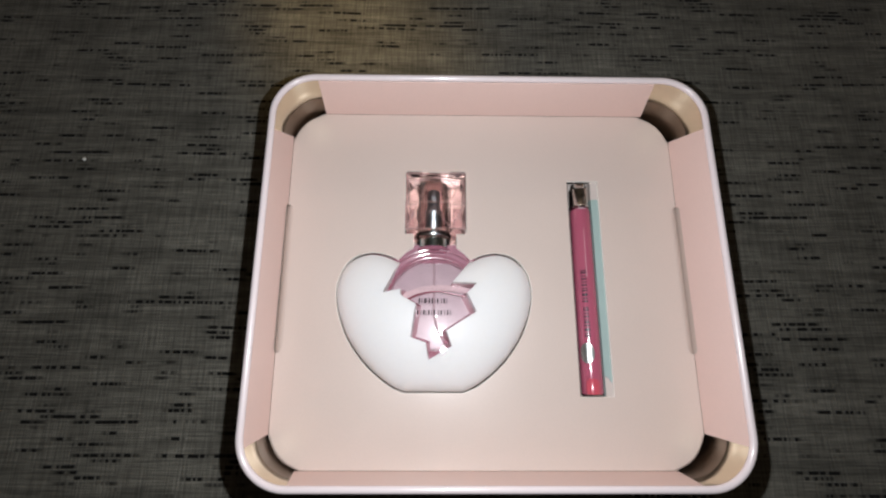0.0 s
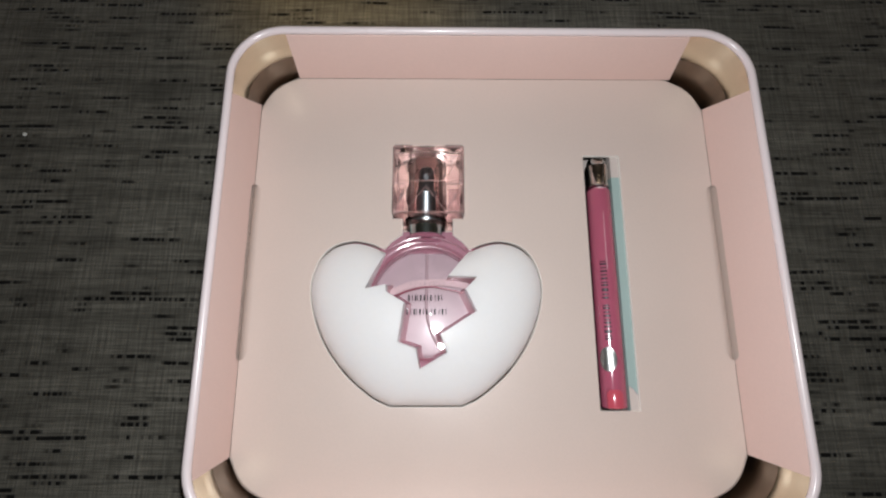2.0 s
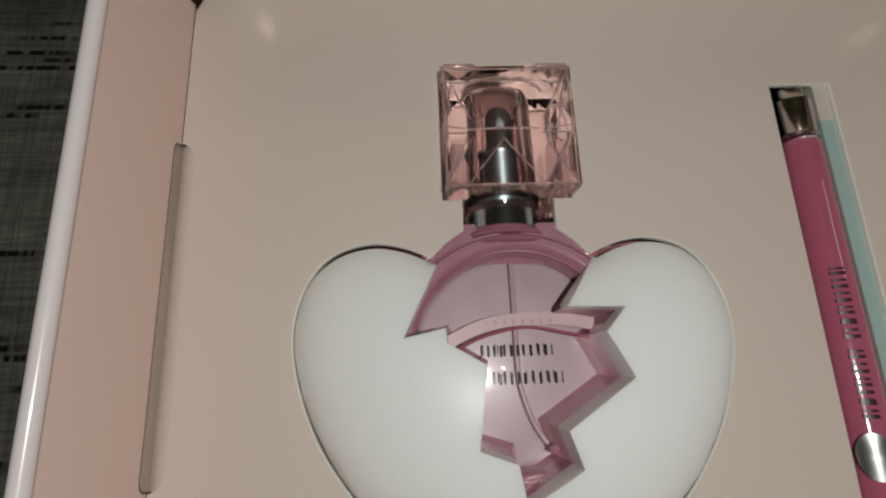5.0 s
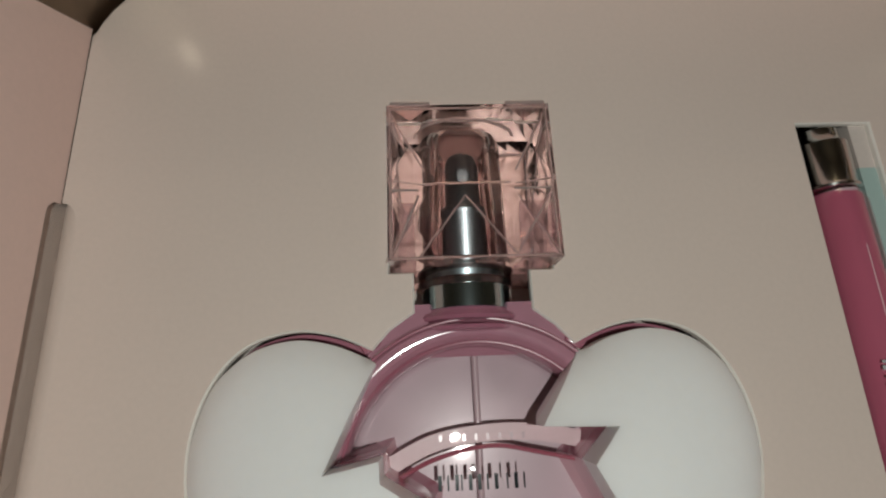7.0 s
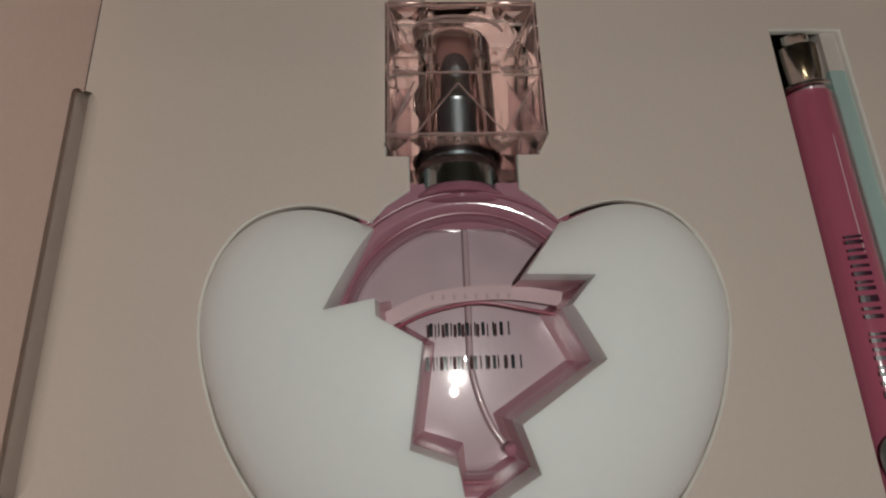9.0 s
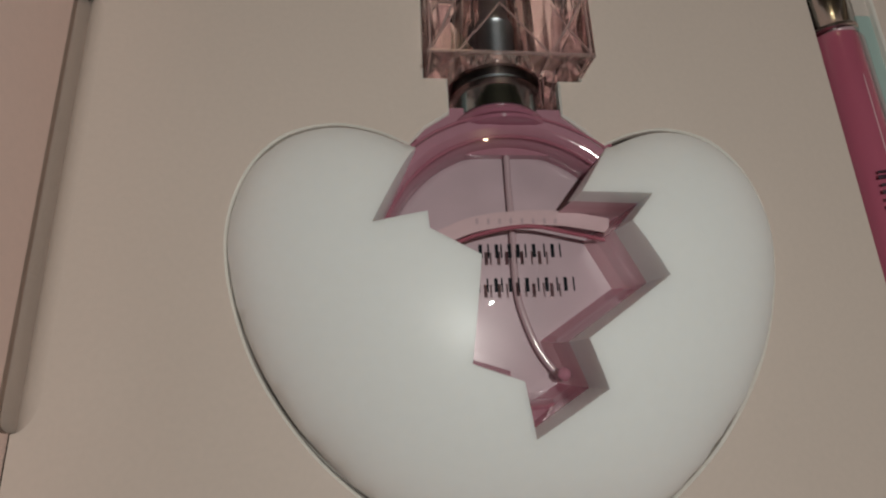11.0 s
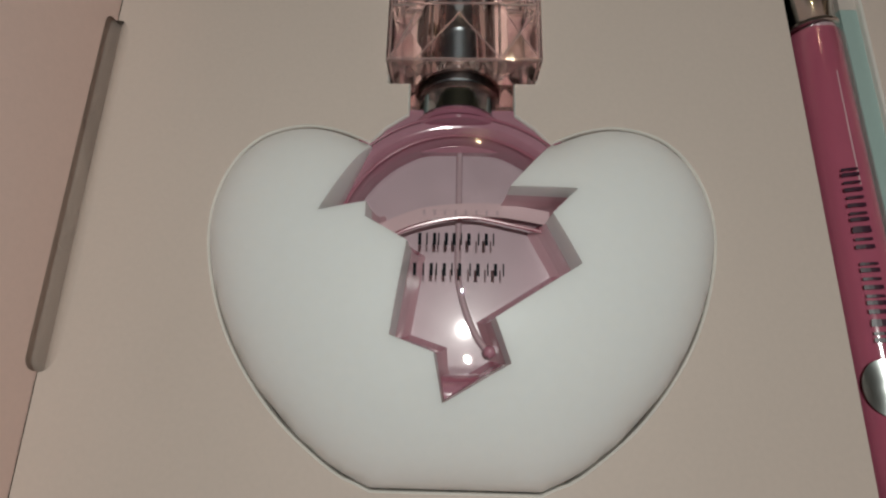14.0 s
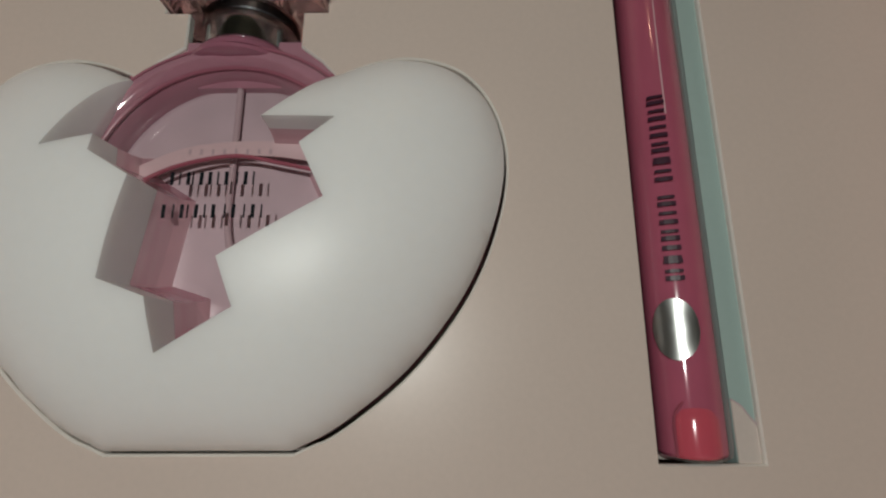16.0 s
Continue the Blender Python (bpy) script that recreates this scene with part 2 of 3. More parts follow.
def turned(profile, start, axis, segments=32, bm=None):
    """A surface of revolution: profile rows of (distance along the axis, radius)."""
    axis = Vector(axis).normalized()
    side = axis.cross(Vector((0, 0, 1)) if abs(axis.z) < 0.9 else Vector((1, 0, 0))).normalized()
    up = side.cross(axis)
    loops = []
    for d, r in profile:
        c = Vector(start) + axis * d
        loops.append([c + side * (r * math.cos(2 * math.pi * k / segments)) + up * (r * math.sin(2 * math.pi * k / segments)) for k in range(segments)])
    return loft(loops, cap_first=True, cap_last=True, bm=bm)


def smooth_line(points, steps=8, closed=False):
    """A Catmull-Rom line through the points."""
    pts = [Vector(p) for p in points]
    n, out = len(pts), []
    for i in range(n if closed else n - 1):
        p = [pts[(i + k - 1) % n] if closed else pts[max(0, min(n - 1, i + k - 1))] for k in range(4)]
        for s in range(steps):
            t = s / steps
            out.append(0.5 * ((2 * p[1]) + (p[2] - p[0]) * t + (2 * p[0] - 5 * p[1] + 4 * p[2] - p[3]) * t * t + (3 * p[1] - p[0] - 3 * p[2] + p[3]) * t ** 3))
    if not closed:
        out.append(pts[-1])
    return out


def rod(points, r, sides=8, bm=None):
    """A round rod along a line of points."""
    pts = [Vector(p) for p in points]
    loops = []
    for i, p in enumerate(pts):
        d = (pts[min(i + 1, len(pts) - 1)] - pts[max(i - 1, 0)]).normalized()
        a = d.cross(Vector((0.13, 0.2, 0.97))).normalized()
        b = d.cross(a)
        loops.append([p + a * (r * math.cos(2 * math.pi * k / sides)) + b * (r * math.sin(2 * math.pi * k / sides)) for k in range(sides)])
    return loft(loops, cap_first=True, cap_last=True, bm=bm)


def prism(outline, z0, z1, bm=None):
    return loft([[(p[0], p[1], z0) for p in outline], [(p[0], p[1], z1) for p in outline]], cap_first=True, cap_last=True, bm=bm)


def grown(outline, d):
    """A closed anticlockwise outline moved outward by d."""
    n, out = len(outline), []
    for i in range(n):
        a, p, b = Vector(outline[i - 1][:2]), Vector(outline[i][:2]), Vector(outline[(i + 1) % n][:2])
        t = ((p - a).normalized() + (b - p).normalized())
        t = t.normalized() if t.length > 1e-6 else (b - p).normalized()
        out.append(p + Vector((t.y, -t.x)) * d)
    return out


def edge_distance(p, outline):
    best = 1e9
    for i in range(len(outline)):
        a, b = outline[i - 1], outline[i]
        ab = b - a
        k = max(0.0, min(1.0, (p - a).dot(ab) / max(ab.length_squared, 1e-12)))
        best = min(best, (a + ab * k - p).length)
    return best


# ---- room, closed round the seat ----
def slab(name, x0, x1, y0, y1, z0, z1, material, label):
    me = bpy.data.meshes.new(name)
    bm = box(x0, x1, y0, y1, z0, z1)
    bm.to_mesh(me)
    bm.free()
    me.materials.append(material)
    return tagged(new(name, me), label, kind="structure")


slab("floor", -1.5, 1.5, -1.4, 1.4, -0.53, -0.48, FLOORMAT, "dim brown wooden floor under the seat")
slab("ceiling", -1.6, 1.6, -1.5, 1.5, 1.9, 2.0, PLASTER, "dim plain plaster ceiling")
slab("wall_north", -1.6, 1.6, 1.4, 1.5, -0.5, 1.9, PLASTER, "dim plain plaster wall")
slab("wall_south", -1.6, 1.6, -1.5, -1.4, -0.5, 1.9, PLASTER, "dim plain plaster wall")
slab("wall_west", -1.6, -1.5, -1.4, 1.4, -0.5, 1.9, PLASTER, "dim plain plaster wall")
slab("wall_east", 1.5, 1.6, -1.4, 1.4, -0.5, 1.9, PLASTER, "dim plain plaster wall")

BASE = -3.82   # top of the upholstery
seat = thing("sofa_seat", "dark grey-brown woven sofa seat with black slubs", "sofa")
cushion = loft([[(p[0], p[1], z) for p in rounded(-75 + o, 80 - o, -60 + o, 65 - o, 8, 6)] for o, z in ((0, -44), (0, BASE - 3), (0.6, BASE - 1.2), (2, BASE - 0.3), (4, BASE))], cap_first=True, cap_last=True)
part("cushion", cushion, FABRIC, seat)
seam = [Vector((p[0], p[1], BASE - 2.0)) for p in rounded(-75.3, 80.3, -60.3, 65.3, 8.3, 6)]
part("piping", rod(seam + [seam[0]], 0.5, 8), FABRIC, seat)
for fx in (-68, 73):
    for fy in (-53, 58):
        part("foot", turned([(0, 1.6), (0.3, 2.0), (4.5, 2.6)], (fx, fy, -48), (0, 0, 1), 16), FLOORMAT, seat, "dark wooden foot")

# ---- the open tin ----
X0, X1, Y0, Y1, RIM = -9.25, 13.77, -9.88, 10.56, 3.55
tin = thing("gift_tin", "open square pink-white tin with champagne-gold inside on the sofa", "tin")


def tin_loop(inset, z):
    return [(p[0], p[1], z) for p in rounded(X0 + inset, X1 - inset, Y0 + inset, Y1 - inset, 2.35 - inset, 12)]


part("tin_wall", loft([tin_loop(0.45, BASE), tin_loop(0.2, BASE + 0.12), tin_loop(0.12, BASE + 0.4), tin_loop(0.12, RIM - 0.25)]), TIN, tin)
part("tin_base", loft([tin_loop(0.45, BASE + 0.0), tin_loop(0.45, BASE + 0.06)], cap_first=True, cap_last=True), GOLD, tin)
bead = [tin_loop(0.17 - 0.17 * math.cos(radians(a)), RIM - 0.17 + 0.17 * math.sin(radians(a))) for a in range(0, 360, 30)]
part("rolled_rim", loft(bead, closed=True), TIN, tin, "glossy pink-white rolled rim")
part("gold_collar", loft([tin_loop(0.22, RIM - 0.2), tin_loop(0.22, 2.5), tin_loop(0.24, 2.35), tin_loop(0.24, 1.5), tin_loop(0.21, 1.45)]), GOLD, tin, "champagne-gold tinplate collar")
part("gold_lining", loft([tin_loop(0.2, 1.9), tin_loop(0.2, BASE + 0.08)]), SHADED_TIN, tin, "tinplate lining with the dark of the gap put into its colour")

# ---- heart outline and crack ----
CX = -0.62
HALF = [(2.0, 1.2), (2.72, 1.5), (3.54, 1.6), (4.43, 1.31), (5.03, 0.57), (5.28, -0.49), (5.1, -1.72), (4.52, -3.13), (3.54, -4.43), (2.38, -5.38), (1.57, -5.79)]
right_side = smooth_line([(CX + x, y) for x, y in HALF], 6)
left_side = [Vector((2 * CX - p.x, p.y)) for p in right_side]
HEART = [Vector(p) for p in left_side] + right_side[::-1]   # left notch, round the bottom, to the right notch
CRACK = [(-2.5, 0.95), (-3.28, -0.78), (-2.38, -0.6), (-2.36, -0.92), (-1.56, -1.4), (-1.8, -3.08), (-1.03, -3.36), (-0.87, -4.2),
         (0.29, -3.52), (0.02, -2.76), (1.57, -1.77), (1.1, -0.8), (1.63, -0.25), (0.35, -0.2), (1.36, 1.12)]

# ---- card insert with its cut-outs ----
insert = thing("card_insert", "blush pink card insert with heart and slot cut-outs inside the tin", "insert")
TX0, TX1, TY0, TY1 = -8.92, 13.2, -9.54, 10.15
SLOT0, SLOT1, SLOTW = -3.84, 4.42, 0.36


def slot_side(x, inward, up):
    """The cut line of a finger slot on a tray edge, with rounded ends."""
    pts = [(x + inward * math.sin(radians(a)), SLOT0 + 0.55 * (1 - math.cos(radians(a)))) for a in range(0, 91, 15)]
    pts += [(px, SLOT0 + SLOT1 - py) for px, py in reversed(pts)]
    return pts if up else pts[::-1]


outer = rounded(TX0, TX1, TY0, TY1, 2.25, 8)
lip_edge = rounded(TX0, TX1, TY0, TY1, 1.65, 8)
slot_r, slot_l = slot_side(TX1, -SLOTW, True), slot_side(TX0, SLOTW, False)
outline = outer[:9] + slot_r + outer[9:27] + slot_l + outer[27:]
in_slot = [False] * 9 + [True] * len(slot_r) + [False] * 18 + [True] * len(slot_l) + [False] * 9
shoulder = [Vector(p) for p in ((1.05, 1.62), (0.62, 1.95), (0.62, 2.72), (1.12, 2.72), (1.12, 6.12), (-2.3, 6.12), (-2.3, 2.72), (-1.8, 2.72), (-1.8, 1.95), (-2.29, 1.62))]
bottle_hole = [p + (p - q) * max(0.0, min(0.55, (0.2 - q.y) / 5)) * (0.3 if q.y < -5.6 else 1.0) for p, q in zip(grown(HEART, 0.055), HEART)] + shoulder
pen_hole = [Vector(p) for p in ((7.0, -6.02), (8.8, -6.02), (8.8, 5.98), (7.0, 5.98))]


def sheet_with_holes(loops, z):
    bm = bmesh.new()
    edges = []
    for loop in loops:
        vs = [bm.verts.new((p[0], p[1], z)) for p in loop]
        edges += [bm.edges.new((vs[i - 1], vs[i])) for i in range(len(vs))]
    bmesh.ops.triangle_fill(bm, use_beauty=True, use_dissolve=False, edges=edges, normal=(0, 0, 1))
    return bm


panel = sheet_with_holes([outline, bottle_hole, pen_hole], 0.0)
down = [[panel.verts.new((p[0], p[1], z)) for p in grown(outline, d)] for d, z in ((0, 0), (0.02, -0.03), (0.03, -0.8))]
for a, b in zip(down, down[1:]):
    for i in range(len(outline)):
        j = (i + 1) % len(outline)
        if not (in_slot[i] and in_slot[j]):
            panel.faces.new((a[i], a[j], b[j], b[i]))
bmesh.ops.remove_doubles(panel, verts=panel.verts, dist=0.002)
part("panel", panel, CARD, insert, "blush pink card panel")
for c in range(4):
    near, far = outer[9 * c:9 * c + 9], lip_edge[9 * c:9 * c + 9]
    lip = bmesh.new()
    rows = []
    for k, z in ((0, 0.0), (0.25, -0.025), (0.5, -0.09), (0.75, -0.19), (0.95, -0.31), (1.0, -0.8)):
        rows.append([lip.verts.new((p[0] + (q[0] - p[0]) * k, p[1] + (q[1] - p[1]) * k, z * min(1.0, 4 * min(i, 8 - i) / 8) - (0.004 if k else 0.002))) for i, (p, q) in enumerate(zip(near, far))])
    for a, b in zip(rows, rows[1:]):
        for i in range(8):
            lip.faces.new((a[i], a[i + 1], b[i + 1], b[i]))
    part("corner_lip", lip, CARD, insert)
for hole, deep in ((bottle_hole, -0.22), (pen_hole, -0.165)):
    ring = loft([[(p[0], p[1], 0) for p in hole], [(p[0], p[1], -0.05) for p in grown(hole, -0.035)], [(p[0], p[1], deep) for p in grown(hole, -0.03)]])
    part("cut_edge", ring, CUT, insert, "white cut card edge", smooth=False)
for x, sgn in ((TX0, 1), (TX1, -1)):
    sink = bmesh.new()
    prof = [(SLOTW + 0.012 - 0.55 * math.sin(radians(q)), -0.002 - 0.55 * (1 - math.cos(radians(q)))) for q in range(0, 67, 6)]
    rows = [[(x + sgn * w, y, z) for y in np.linspace(SLOT0 + 0.01, SLOT1 - 0.01, 14)] for w, z in prof]
    vs = [[sink.verts.new(p) for p in row] for row in rows]
    for a, b in zip(vs, vs[1:]):
        for i in range(len(a) - 1):
            sink.faces.new((a[i], a[i + 1], b[i + 1], b[i]))
    part("finger_slot", sink, CARD, insert, "folded-down finger slot")
    part("slot_backing", box(min(x - sgn * 0.13, x - sgn * 0.16), max(x - sgn * 0.13, x - sgn * 0.16), SLOT0 - 0.2, SLOT1 + 0.2, -1.0, 0.7), CARD, insert)


def flap(a, b, c, d, thick, notch=None):
    """An upright card flap with corners a b (fold) and c d (top), with a thin edge and, on the sides, a notch over the finger slot."""
    t = Vector(thick)
    q = [Vector(p) for p in (a, b, c, d)]
    if notch:
        y0, y1, high, r = notch
        arch = [(y0 + r - r * math.cos(radians(k)), high - r + r * math.sin(radians(k))) for k in range(0, 91, 15)]
        arch = [(y0, 0)] + arch + [(y0 + y1 - py, pz) for py, pz in reversed(arch)] + [(y1, 0)]
        q[1:1] = [Vector((a[0], py, pz)) for py, pz in arch]
    return loft([q, [p + t for p in q]], cap_first=True, cap_last=True)


NOTCH = (SLOT0 + 0.02, SLOT1 - 0.02, 0.34, 0.28)
TOP = 3.3
part("flap", flap((-7.15, TY1 + 0.02, 0), (11.75, TY1 + 0.02, 0), (11.15, TY1 + 0.03, TOP), (-6.85, TY1 + 0.03, TOP), (0, 0.05, 0)), FLAP, insert)
part("flap", flap((-7.5, TY0 - 0.02, 0), (11.68, TY0 - 0.02, 0), (11.2, TY0 - 0.03, TOP), (-6.9, TY0 - 0.03, TOP), (0, -0.04, 0)), FLAP, insert)
part("flap", flap((TX0 - 0.02, -7.85, 0), (TX0 - 0.02, 8.65, 0), (TX0 - 0.03, 7.35, TOP), (TX0 - 0.03, -8.1, TOP), (-0.04, 0, 0), NOTCH), FLAP, insert)
part("flap", flap((TX1 + 0.02, -7.8, 0), (TX1 + 0.02, 8.5, 0), (TX1 + 0.24, 7.6, TOP), (TX1 + 0.24, -8.0, TOP), (0.05, 0, 0), NOTCH), FLAP, insert)
part("well_floor", box(-8.5, 12.9, -9.2, 9.9, -2.9, -2.75), WELL, insert)
part("cap_bed", box(-3.0, 1.8, 1.9, 6.8, -2.6, -2.5), CARD, insert)
for bx0, bx1, by0, by1 in ((-2.5, -2.4, 2.7, 6.3), (1.2, 1.3, 2.7, 6.3), (-2.4, 1.2, 6.2, 6.3)):
    part("bed_wall", box(bx0, bx1, by0, by1, -2.5, -0.05), CARD, insert)

# ---- perfume bottle ----
bottle = thing("perfume_bottle", "white heart perfume bottle with jagged crack and pink glass core", "perfume bottle")
heart_closed = HEART + [Vector((CX, 0.55))]
HIGH = 1.78


def pillow(outline, step=0.1):
    """A smooth swelling over a closed outline, 0 at its edge and 1 at its crown, as a grid."""
    nx, ny = 112, 80
    xs, ys = CX - 5.55 + step * np.arange(nx), -6.05 + step * np.arange(ny)
    gx, gy = np.meshgrid(xs, ys, indexing="ij")
    inside = np.zeros((nx, ny), bool)
    for i in range(len(outline)):
        (ax, ay), (bx, by) = outline[i - 1], outline[i]
        if ay != by:
            inside ^= ((ay > gy) != (by > gy)) & (gx < (bx - ax) * (gy - ay) / (by - ay) + ax)
    u = np.zeros((nx, ny))
    for _ in range(2500):
        u[1:-1, 1:-1] = np.where(inside[1:-1, 1:-1], (u[2:, 1:-1] + u[:-2, 1:-1] + u[1:-1, 2:] + u[1:-1, :-2]) / 4 + 0.001, 0)
    return xs, ys, u / u.max()


PILLOW_X, PILLOW_Y, PILLOW = pillow([tuple(p) for p in grown(heart_closed, 0.02)])


def dome(p):
    fx, fy = (p.x - PILLOW_X[0]) / 0.1, (p.y - PILLOW_Y[0]) / 0.1
    i, j = int(max(0, min(110, fx))), int(max(0, min(78, fy)))
    a, b = fx - i, fy - j
    q = PILLOW[i, j] * (1 - a) * (1 - b) + PILLOW[i + 1, j] * a * (1 - b) + PILLOW[i, j + 1] * (1 - a) * b + PILLOW[i + 1, j + 1] * a * b
    return HIGH * max(0.0, q) ** 0.5 - 0.3


CRACK_LOOP = [Vector(p) for p in CRACK]
CRACK_LOW = grown(CRACK_LOOP, -0.025)


def drafted(p):
    """The foot of the crack's wall below a point of its upper edge, a little inward."""
    best = (1e9, p)
    for a, b, c, d in zip(CRACK_LOOP, CRACK_LOOP[1:], CRACK_LOW, CRACK_LOW[1:]):
        k = max(0.0, min(1.0, (p - a).dot(b - a) / (b - a).length_squared))
        best = min(best, ((a + (b - a) * k - p).length, tuple(c + (d - c) * k)), key=lambda q: q[0])
    return best[1] if best[0] < 0.05 else tuple(p)


def shell_mesh():
    # one outline: right notch, round the heart to the left notch, then back along the crack
    rim = grown(HEART, -0.03)
    rim = [Vector((p.x, p.y - 0.13 * max(0.0, min(1.0, (p.y - 0.3) / 0.9)))) for p in rim]
    crack = []
    pts = [Vector(p) for p in CRACK]
    chain = [rim[0]] + pts + [rim[-1]]  # left notch, crack, right notch
    for a, b in zip(chain, chain[1:]):
        n = max(1, int((b - a).length / 0.2))
        crack += [a + (b - a) * (k / n) for k in range(n)]
    crack = crack[1:]
    # HEART runs from the left notch anticlockwise to the right notch, the crack returns
    poly = rim + crack[::-1]
    inner = []
    step = 0.2
    for i in range(56):
        for j in range(42):
            p = Vector((CX - 5.5 + i * step + (0.1 if j % 2 else 0), -6.0 + j * step))
            inner.append(p)
    n = len(poly)
    inner = [p for p in inner if edge_distance(p, poly) > 0.1]
    verts, edges, faces, *_ = delaunay_2d_cdt(poly + inner, [], [list(range(n))], 1, 1e-5)
    bm = bmesh.new()
    vs = [bm.verts.new((v[0], v[1], dome(Vector(v)))) for v in verts]
    for f in faces:
        bm.faces.new([vs[i] for i in f])
    bm.verts.ensure_lookup_table()
    for v in [v for v in bm.verts if not v.link_faces]:
        bm.verts.remove(v)
    # crack walls down to the glass, outer wall down to the back
    border = [e for e in bm.edges if len(e.link_faces) == 1]
    low = {}
    for e in border:
        for v in e.verts:
            if v in low:
                continue
            p = Vector(v.co[:2])
            on_rim = edge_distance(p, rim) < 0.02
            low[v] = bm.verts.new((CX + (p.x - CX) * 0.985, p.y, -0.8)) if on_rim else bm.verts.new((*drafted(p), min(0.1 if p.y > -0.15 or p.x < -2.45 else 0.6, v.co.z - 0.12)))
    for e in border:
        a, b = e.verts
        bm.faces.new((a, b, low[b], low[a]))
    return bm


part("heart_shell", shell_mesh(), SHELL, bottle, "glossy white heart shell with jagged crack opening")
crack_line = [Vector(p) for p in CRACK]


WALL_RINGS = [(grown(crack_line, -d), z) for d, z in ((0.025, 0.61), (0.06, 0.3), (0.12, 0.0), (0.3, -0.34))]
# Facets facing +y take the dark rose glass: their shade is put into colour.
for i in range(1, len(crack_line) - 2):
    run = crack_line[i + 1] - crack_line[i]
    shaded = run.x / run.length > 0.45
    bm = bmesh.new()
    cols = [[bm.verts.new((*line[k], z)) for line, z in WALL_RINGS] for k in (i, i + 1)]
    for k in range(len(WALL_RINGS) - 1):
        bm.faces.new((cols[0][k], cols[1][k], cols[1][k + 1], cols[0][k + 1]))
    part("glass_wall", bm, ROSE if shaded else LIT_FACET, bottle, "shaded glass facet in the crack, shade put in as dark rose" if shaded else "lit glass facet in the crack, light put in as pale pink", smooth=False)
for ex, ey, turn in ((-2.66, 1.36, 35), (1.42, 1.3, -35)):
    ear = box(-0.2, 0.2, -0.14, 0.14, -0.9, -0.05, 0.05)
    bmesh.ops.transform(ear, matrix=Matrix.Translation((ex, ey, 0)) @ Matrix.Rotation(radians(turn), 4, "Z"), verts=ear.verts)
    part("glass_ear", ear, ROSE, bottle)
part("shoulder", prism([(-2.75, 1.05), (-2.55, 1.42), (-1.8, 1.95), (-1.78, 2.1), (0.58, 2.1), (0.62, 1.95), (1.3, 1.42), (1.5, 1.05)], -1.3, -0.1), PINKGLASS, bottle, "pink glass shoulder")
part("glass_heart", prism(grown(HEART, 0.0), -1.5, -0.36), ROSE, bottle, "deep pink glass back of the heart")
BC = Vector((CX, -1.25, 0))
core = turned([(0, 2.6), (0.15, 3.0), (1.0, 3.12), (1.28, 3.04), (1.42, 2.92), (1.44, 2.78), (1.36, 2.62), (1.2, 2.5), (1.0, 2.46), (0.62, 2.45)], (BC.x, BC.y, -1.12), (0, 0, 1), 72)
part("glass_core", core, PINKGLASS, bottle, "deep pink glass core")
for ring_r, ring_z, ring_w, ring_mat in ((3.0, 0.255, 0.03, ROSE), (2.8, 0.265, 0.045, PINKGLASS), (2.56, 0.2, 0.04, ROSE)):
    loop = [(BC.x + ring_r * math.cos(radians(a)), BC.y + ring_r * math.sin(radians(a)), ring_z) for a in range(0, 361, 5)]
    part("core_ring", rod(loop, ring_w, 8), ring_mat, bottle, "moulded ring in the pink glass core")
chamber = turned([(0, 2.42), (0.1, 2.45), (0.15, 2.38), (0.16, 2.3)], (BC.x, BC.y, -0.44), (0, 0, 1), 64)
part("inner_chamber", chamber, MAUVE, bottle, "pale mauve inner chamber")
cover = turned([(0, 2.66), (0.025, 2.68), (0.05, 2.64)], (BC.x, BC.y, 0.4), (0, 0, 1), 72)
cover_ob = part("front_glass", cover, COVER, bottle, "clear front glass")
cover_ob.visible_shadow = False
part("dip_tube", rod(smooth_line([(CX, 1.05, -0.17), (CX, 0.6, -0.18), (CX, -0.6, -0.18), (CX, -1.7, -0.18), (CX + 0.15, -2.4, -0.17), (CX + 0.38, -2.95, -0.15), (CX + 0.7, -3.38, -0.1)], 6), 0.068, 10), TUBE, bottle)


def band(points, width, z, thick=0.03):
    pts = [Vector(p) for p in points]
    up, dn = [], []
    for i, p in enumerate(pts):
        d = (pts[min(i + 1, len(pts) - 1)] - pts[max(i - 1, 0)]).normalized()
        nrm = Vector((-d.y, d.x))
        up.append(p + nrm * width / 2)
        dn.append(p - nrm * width / 2)
    return prism(up + dn[::-1], z, z + thick)


part("ribbon", band(smooth_line([(-2.3, -0.86), (-1.5, -0.5), (CX, -0.36), (0.3, -0.36), (1.25, -0.52)], 6), 0.3, 0.04), PALE, bottle, "pale pink curved ribbon print")
part("liquid_line", rod([(p.x, p.y, 0.2) for p in smooth_line([(-2.25, -1.12), (-1.5, -0.76), (-0.46, -0.56), (0.5, -0.72), (1.5, -0.95)], 6)], 0.04, 8), LINE, bottle)
part("bubble", turned([(0, 0.02), (0.04, 0.09), (0.11, 0.12), (0.18, 0.09), (0.22, 0.02)], (0.0, -3.28, 0.12), (0, 0, 1), 16), PINKGLASS, bottle)
for x0, y0, widths in ((-1.43, -1.23, (0.26, 0.2, 0.12, 0.26, 0.31, 0.26)), (-1.51, -1.85, (0.29, 0.22, 0.27, 0.32, 0.31, 0.27))):
    x = x0
    for w in widths:
        for xa, xb in ((x, x + 0.065), (x + w - 0.1, x + w - 0.07)):
            if w > 0.15 or xa == x:
                part("print_bar", box(xa, xb, y0, y0 + 0.25, 0.455, 0.462), INK, bottle, smooth=False)
        x += w + 0.035
